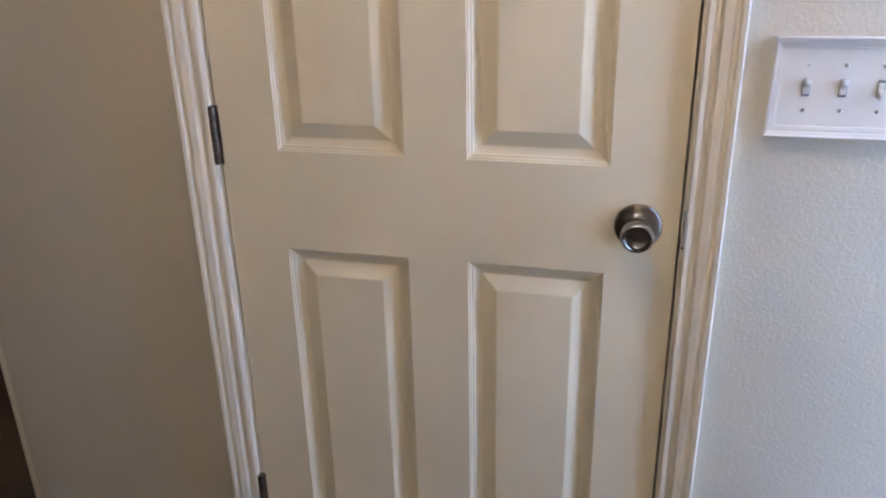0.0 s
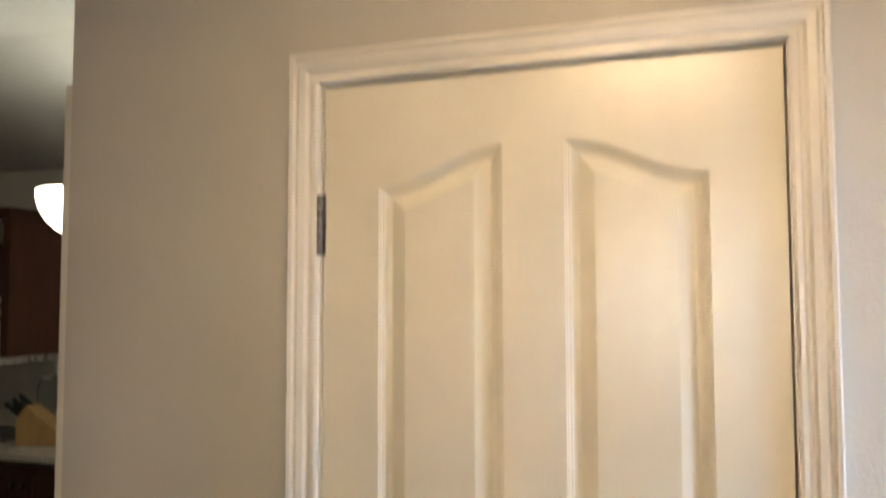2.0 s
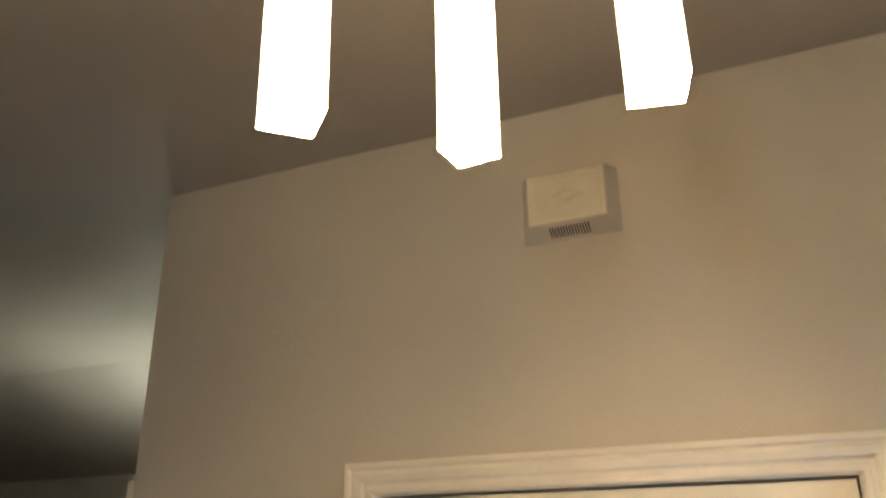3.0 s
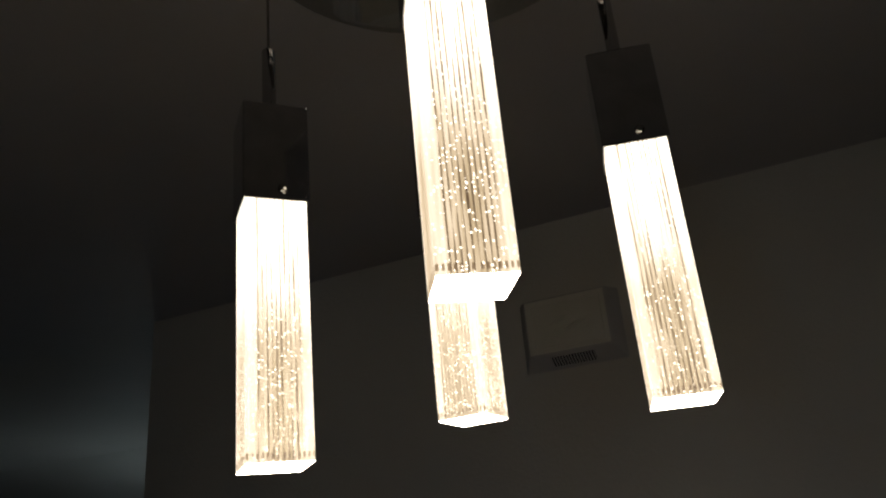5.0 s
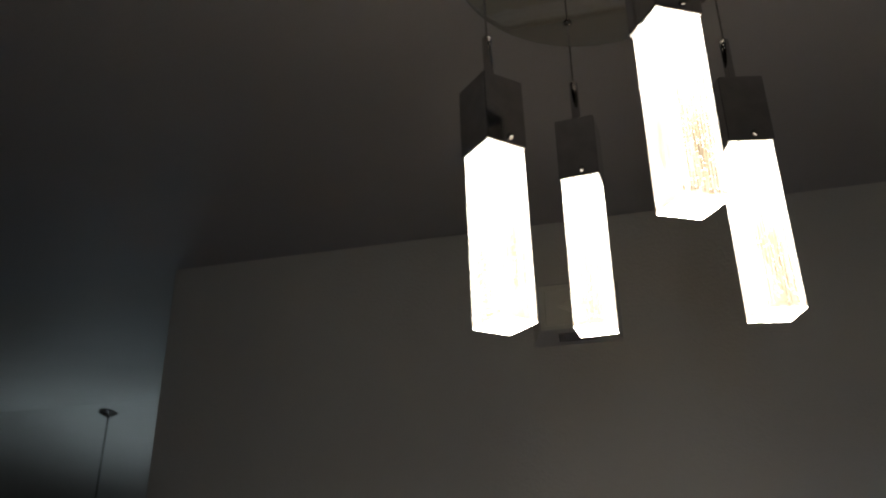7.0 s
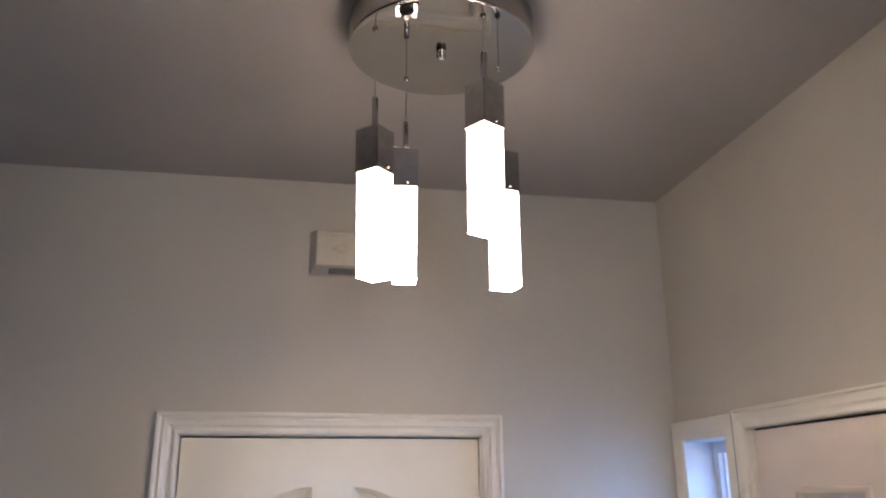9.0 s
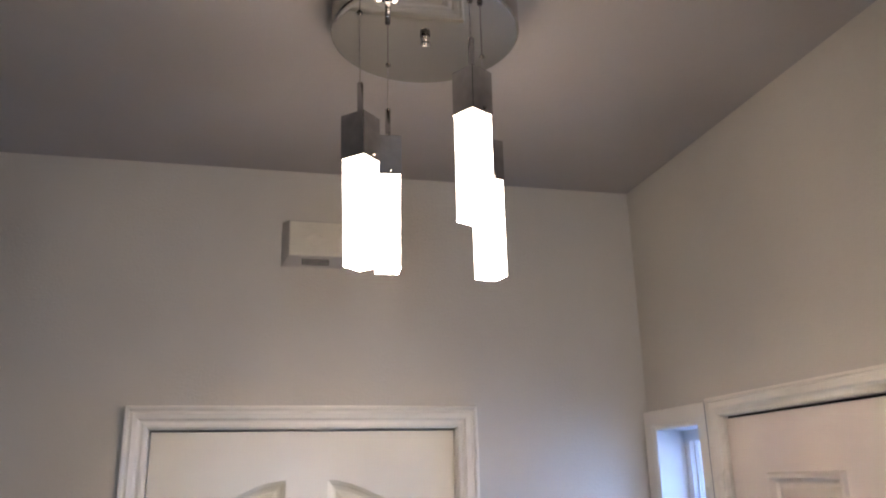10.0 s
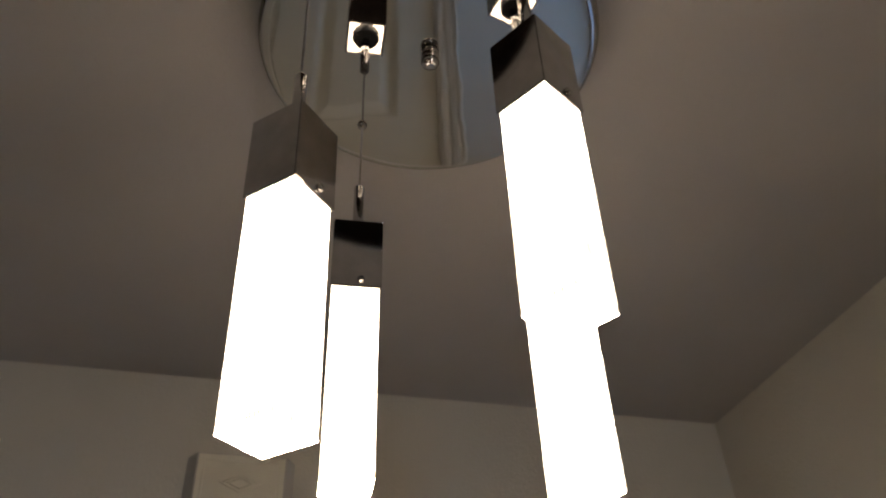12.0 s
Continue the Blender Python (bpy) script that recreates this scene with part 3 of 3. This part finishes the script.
CD = 0.037
part("cover", frustum([(-0.089, 0.088, 0, 0.121, 0), (-0.089, 0.088, 0, 0.121, -0.006), (-0.073, 0.073, 0.019, 0.119, -CD), (-0.071, 0.071, 0.021, 0.117, -CD - 0.0015)]), CHIME, chime, "greige bevelled cover")
part("front_panel", box(bmesh.new(), -0.070, 0.070, -CD - 0.0028, -CD - 0.001, 0.022, 0.116, bevel=0.0008), CREAM, chime, "yellowed cream front panel")
fr = bmesh.new()
for x0, x1, z0, z1 in ((-0.062, 0.062, 0.029, 0.033), (-0.062, 0.062, 0.105, 0.109), (-0.062, -0.058, 0.033, 0.105), (0.058, 0.062, 0.033, 0.105)):
    box(fr, x0, x1, -CD - 0.0052, -CD - 0.001, z0, z1, bevel=0.0009)
part("moulding", fr, CREAM, chime)
em = bmesh.new()
for k, (w, h) in enumerate(((0.034, 0.016), (0.022, 0.010))):
    o = [em.verts.new((x, -CD - 0.0062 - 0.0006 * k, 0.069 + z)) for x, z in ((-w, 0), (0, -h), (w, 0), (0, h))]
    i_ = [em.verts.new((x * 0.84, -CD - 0.0062 - 0.0006 * k, 0.069 + z * 0.80)) for x, z in ((-w, 0), (0, -h), (w, 0), (0, h))]
    o2 = [em.verts.new((v.co.x, -CD - 0.0015, v.co.z)) for v in o]
    i2 = [em.verts.new((v.co.x, -CD - 0.0015, v.co.z)) for v in i_]
    for i in range(4):
        j = (i + 1) % 4
        em.faces.new((o[i], o[j], i_[j], i_[i]))
        em.faces.new((o[i], o2[i], o2[j], o[j]))
        em.faces.new((i_[i], i_[j], i2[j], i2[i]))
part("emblem", em, CREAM, chime, "raised diamond emblem")
# sound slots in the sloping lower face: a near-black plate paints the shade behind the slats
slope = math.atan2(CD - 0.006, 0.019)
grille_m = Matrix.Translation((0, -(CD + 0.006) / 2, 0.0095)) @ Matrix.Rotation(slope, 4, "X")
g = box(bmesh.new(), -0.038, 0.038, -0.0012, 0.0012, -0.011, 0.011)
bmesh.ops.transform(g, matrix=grille_m, verts=g.verts)
part("grille", g, DARK, chime, "near-black plate for the shade in the sound slots")
for i in range(16):
    s = box(bmesh.new(), -0.0370 + i * 0.00493 - 0.0010, -0.0370 + i * 0.00493 + 0.0010, -0.0028, 0.0028, -0.0115, 0.0115)
    bmesh.ops.transform(s, matrix=grille_m, verts=s.verts)
    part("slat", s, CHIME, chime)

def frustum_z(rows):
    bm = bmesh.new()
    loops = [[bm.verts.new(p) for p in ((a, c, z), (b, c, z), (b, d, z), (a, d, z))] for a, b, c, d, z in rows]
    for p, q in zip(loops, loops[1:]):
        for i in range(4):
            bm.faces.new((p[i], p[(i + 1) % 4], q[(i + 1) % 4], q[i]))
    bm.faces.new(loops[0])
    bm.faces.new(loops[-1])
    return bm


# ---- entrance: light switches ----
SWX, SWZ, SWW, SWH = 0.953, 1.131, 0.186, 0.134
plate = thing("light_switch", "white three-gang toggle switch with moulded frame", "light switch", pose(SWX, 0, SWZ))
w2, h2 = SWW / 2, SWH / 2
part("plate", frustum([(-w2 + 0.008, w2 - 0.008, -h2 + 0.008, h2 - 0.008, 0), (-w2 + 0.008, w2 - 0.008, -h2 + 0.008, h2 - 0.008, -0.0085), (-w2 + 0.009, w2 - 0.009, -h2 + 0.009, h2 - 0.009, -0.009)]), WHITE, plate)
part("frame", casing(-w2 + 0.0125, w2 - 0.0125, h2 - 0.0145, [(0, 0.0085), (0, 0.0112), (0.0015, 0.0120), (0.0025, 0.0112), (0.0035, 0.0120), (0.0085, 0.0125), (0.0095, 0.0125), (0.0105, 0.0)], -h2 + 0.0145, closed=True), WHITE, plate, "white moulded frame")
for z0, z1 in ((h2 - 0.0065, h2), (-h2, -h2 + 0.0065)):
    part("cornice", frustum_z([(-w2 + 0.002, w2 - 0.002, -0.0145, 0, z0 if z0 > 0 else z1), (-w2 + 0.001, w2 - 0.001, -0.0165, 0, (z0 + z1) / 2), (-w2, w2, -0.019, 0, z1 - 0.0015 if z0 > 0 else z0 + 0.0015), (-w2, w2, -0.019, 0, z1 if z0 > 0 else z0)]), WHITE, plate, "projecting white cornice strip")
for i, up in enumerate((1, 1, -1)):
    x = (i - 1) * 0.0465
    # no recess is cut: grey boxes carry the shade of the toggle slots
    part("slot", boxes((x - 0.0050, x + 0.0050, -0.0096, -0.006, -0.0120, 0.0120)), SLOT, plate)
    part("slot_shade", boxes((x - 0.0042, x + 0.0042, -0.0100, -0.006, -0.0112 if up > 0 else 0.0030, -0.0030 if up > 0 else 0.0112)), SLOT, plate)
    t = box(bmesh.new(), -0.0036, 0.0036, -0.0165, 0.0, -0.0042, 0.0042, bevel=0.001)
    bmesh.ops.transform(t, matrix=Matrix.Translation((x, -0.0080, up * 0.0035)) @ Matrix.Rotation(radians(-up * 24), 4, "X"), verts=t.verts)
    part("toggle", t, WHITE, plate, smooth=True)
    part("toggle_base", boxes((x - 0.0041, x + 0.0041, -0.0112, -0.006, -0.0108 if up < 0 else -0.0086, 0.0108 if up > 0 else 0.0086), bevel=0.0008), WHITE, plate)
    for z in (-0.0305, 0.0305):
        s = lathe([(0.0026, 0.0), (0.0026, 0.0006), (0.0018, 0.0011), (0.0004, 0.0012)], 14, "y")
        bmesh.ops.translate(s, vec=(x, -0.009, z), verts=s.verts)
        # whitish screws, their shade put into the steel-grey colour
        screw = part("screw", s, STEEL, plate, smooth=True)
        # the screw slot's shade, as a thin grey bar on the head
        part("screw_slot", boxes((x - 0.0021, x + 0.0021, -0.0106, -0.0098, z - 0.0004, z + 0.0004)), SLOT, screw)

# ---- kitchen, past the wall's end ----
KY = 1.83


def cabinet_unit(name, label, x0, x1, y0, y1, z0, z1, doors, crown=False):
    u = thing(name, label, "cabinet", pose(x0, y0, z0))
    w, d, h = x1 - x0, y1 - y0, z1 - z0
    part("body", boxes((0, w, 0.02, d, 0, h), bevel=0.002), CHERRY, u)
    for i in range(doors):
        inset_w = min(0.055, w / doors * 0.2)
        a, c = w * i / doors + 0.003, w * (i + 1) / doors - 0.003
        bm = panelled_leaf(c - a, h - 0.03, 0.019, [(inset_w, c - a - inset_w, [rect(inset_w, c - a - inset_w, 0.055, h - 0.085)])], [(0.004, 0.004), (0.010, 0.006), (0.030, 0.001)])
        bmesh.ops.translate(bm, vec=(a, 0, 0.01), verts=bm.verts)
        door = part("door", bm, CHERRY, u)
        k = lathe([(0.006, 0), (0.006, 0.012), (0.013, 0.018), (0.012, 0.026), (0.002, 0.028)], 16, "y")
        bmesh.ops.translate(k, vec=(c - 0.03 if i % 2 == 0 else a + 0.03, 0, 0.08 if z0 > 1 else h - 0.12), verts=k.verts)
        part("knob", k, NICKEL, door, smooth=True)
    if crown:
        part("crown", frustum_z([(-0.004, w + 0.004, 0.016, d, h - 0.01), (-0.012, w + 0.012, 0.006, d, h + 0.012), (-0.040, w + 0.040, -0.025, d, h + 0.045), (-0.045, w + 0.045, -0.030, d, h + 0.060)]), CHERRY, u, "stepped crown moulding")
    return u


KE = -2.74           # east end of the tall wall cabinet
cabinet_unit("wall_cabinet", "tall cherry wood wall cabinet with crown moulding", KE - 0.05, KE, KY, OUT_N - 0.001, 1.36, 2.065, 0, crown=True)
cabinet_unit("wall_cabinet", "short cherry wood wall cabinet above the microwave", KE - 0.82, KE - 0.053, KY + 0.06, OUT_N - 0.001, 1.67, 1.95, 2)
mw = thing("microwave", "stainless over-range microwave under a wall cabinet", "microwave", pose(KE - 0.815, KY + 0.01, 1.325))
part("body", boxes((0, 0.757, 0.02, 0.56, 0, 0.335), bevel=0.004), STEEL, mw)
part("door", boxes((0.004, 0.58, 0.0, 0.019, 0.01, 0.325), bevel=0.004), BLACK, mw, "black glass door")
part("control_panel", boxes((0.584, 0.753, 0.0, 0.019, 0.01, 0.325), bevel=0.004), STEEL, mw)
hb = bmesh.new()
for i in range(12):
    u = i / 11
    box(hb, 0.556, 0.578, -0.05 * math.sin(math.pi * u) - 0.012, -0.05 * math.sin(math.pi * u) + 0.004, 0.035 + 0.26 * u - 0.016, 0.035 + 0.26 * u + 0.016)
part("handle", hb, STEEL, mw, "bowed steel handle")
cabinet_unit("base_cabinet", "dark cherry base cabinet under the worktop", KE - 0.16, KE + 0.5, KY - 0.04, OUT_N - 0.001, 0.0, 0.868, 2)
cabinet_unit("base_cabinet", "dark cherry base cabinet under the worktop", KE + 0.503, KE + 1.4, KY - 0.04, OUT_N - 0.001, 0.0, 0.868, 2)
tagged(finish("worktop", boxes((KE - 0.16, KE + 1.4, KY - 0.075, OUT_N - 0.001, 0.870, 0.910), bevel=0.006), COUNTER), "pale stone kitchen worktop on base cabinets", "worktop")
tagged(finish("backsplash", boxes((KE - 0.925, KE + 1.4, OUT_N - 0.012, OUT_N - 0.0015, 0.912, 1.32)), BACKSPLASH), "pale glossy kitchen backsplash above the worktop", "backsplash", kind="structure")
rng = thing("range", "black and steel kitchen range beside the worktop", "range", pose(KE - 0.925, KY - 0.06, 0))
part("body", boxes((0, 0.76, 0.02, 0.62, 0, 0.90), bevel=0.004), STEEL, rng)
part("oven_door", boxes((0.01, 0.75, 0.0, 0.019, 0.18, 0.76), bevel=0.004), BLACK, rng)
part("cooktop", boxes((0.0, 0.76, 0.0, 0.62, 0.901, 0.915), bevel=0.003), BLACK, rng)
part("oven_handle", boxes((0.08, 0.68, -0.045, -0.025, 0.70, 0.72), (0.09, 0.11, -0.03, 0.001, 0.70, 0.72), (0.65, 0.67, -0.03, 0.001, 0.70, 0.72), bevel=0.004), STEEL, rng)

block = thing("knife_block", "slanted pale wood knife block with black handles", "knife block", pose(-2.74, 1.96, 0.911, 0, 0, 12))
kb = bmesh.new()
prof = [(0, 0), (0.25, 0), (0.25, 0.06), (0.05, 0.205), (-0.005, 0.13)]
lo = [kb.verts.new((x, -0.055, z)) for x, z in prof]
hi = [kb.verts.new((x, 0.055, z)) for x, z in prof]
for i in range(5):
    kb.faces.new((lo[i], lo[(i + 1) % 5], hi[(i + 1) % 5], hi[i]))
kb.faces.new(lo)
kb.faces.new(hi)
bmesh.ops.bevel(kb, geom=list(kb.edges), offset=0.004, segments=2, affect="EDGES")
part("block", kb, OAK, block)
for i in range(3):
    for j in range(2):
        reach = 0.105 - 0.02 * ((i + j) % 3)
        h = box(bmesh.new(), -0.012, 0.012, -0.010, 0.010, -0.004, reach, bevel=0.005)
        bmesh.ops.transform(h, matrix=Matrix.Translation((0.010 + 0.026 * j, -0.034 + 0.034 * i, 0.150 + 0.036 * j)) @ Matrix.Rotation(radians(-54), 4, "Y"), verts=h.verts)
        part("handle", h, BLACK, block)
        bz = lathe([(0.0025, 0), (0.0025, 0.0005), (0.0004, 0.0006)], 8, "y")
        bmesh.ops.transform(bz, matrix=Matrix.Translation((0.010 + 0.026 * j, -0.034 + 0.034 * i, 0.150 + 0.036 * j)) @ Matrix.Rotation(radians(-54), 4, "Y") @ Matrix.Translation((0, -0.010, reach * 0.5)), verts=bz.verts)
        part("rivet", bz, STEEL, block)

jar = thing("glass_jar", "clear lidded glass jar on the kitchen worktop", "jar", pose(-2.86, 2.24, 0.911))
part("jar", lathe([(0.050, 0), (0.056, 0.006), (0.056, 0.25), (0.045, 0.28), (0.045, 0.30), (0.042, 0.30), (0.042, 0.278), (0.053, 0.248), (0.053, 0.010), (0.002, 0.008)], 32), GLASS, jar, smooth=True)
part("lid", lathe([(0.048, 0.3005), (0.048, 0.318), (0.030, 0.324), (0.002, 0.325)], 32), STEEL, jar, smooth=True)
vase = thing("glass_jar", "clear glass jar of utensils on the kitchen worktop", "jar", pose(-2.66, 2.24, 0.911))
part("jar", lathe([(0.055, 0), (0.060, 0.006), (0.065, 0.19), (0.062, 0.19), (0.057, 0.010), (0.002, 0.008)], 32), GLASS, vase, smooth=True)
for i in range(5):
    h = rod(0.005, 0.012, 0.33)
    bmesh.ops.transform(h, matrix=Matrix.Rotation(radians(-12 + 6 * i), 4, "X") @ Matrix.Rotation(radians(9 * math.sin(2.3 * i)), 4, "Y"), verts=h.verts)
    part("utensil", h, BLACK if i % 2 else STEEL, vase, smooth=True)
bottle = thing("bottle", "dark glass bottle on the kitchen worktop", "bottle", pose(-2.50, 2.12, 0.911))
part("bottle", lathe([(0.034, 0), (0.038, 0.005), (0.038, 0.17), (0.030, 0.20), (0.015, 0.225), (0.014, 0.27), (0.002, 0.27)], 32), BLACK, bottle, smooth=True)
part("stopper", lathe([(0.015, 0.2705), (0.016, 0.274), (0.016, 0.295), (0.002, 0.297)], 24), STEEL, bottle, smooth=True)

# hanging bowl lamp
bowl = thing("bowl_pendant_lamp", "lit white opal glass bowl lamp hanging in the kitchen", "ceiling light", pose(-1.705, 1.28, 0))
BZ, BR, BH = 1.895, 0.200, 0.190
outer = [(BR * math.sin(a) + 0.001, BZ + BH * (1 - math.cos(a))) for a in [math.pi / 2 * i / 12 for i in range(13)]]
inner_ = [(max(r - 0.006, 0.001), z + 0.006) for r, z in reversed(outer)]
part("bowl", lathe(outer + inner_, 48), BOWL, bowl, "glowing white opal bowl", smooth=True)
part("bulb", lathe([(0.001, 1.968), (0.03, 1.975), (0.040, 1.998), (0.03, 2.025), (0.001, 2.033)], 20), BULB, bowl, "lit bulb", smooth=True)
part("rod", rod(0.004, 2.034, H - 0.018), NICKEL, bowl, smooth=True)
part("canopy", lathe([(0.015, H - 0.035), (0.040, H - 0.022), (0.045, H - 0.004), (0.045, H - 0.0005), (0.002, H - 0.0005)], 32), NICKEL, bowl, smooth=True)
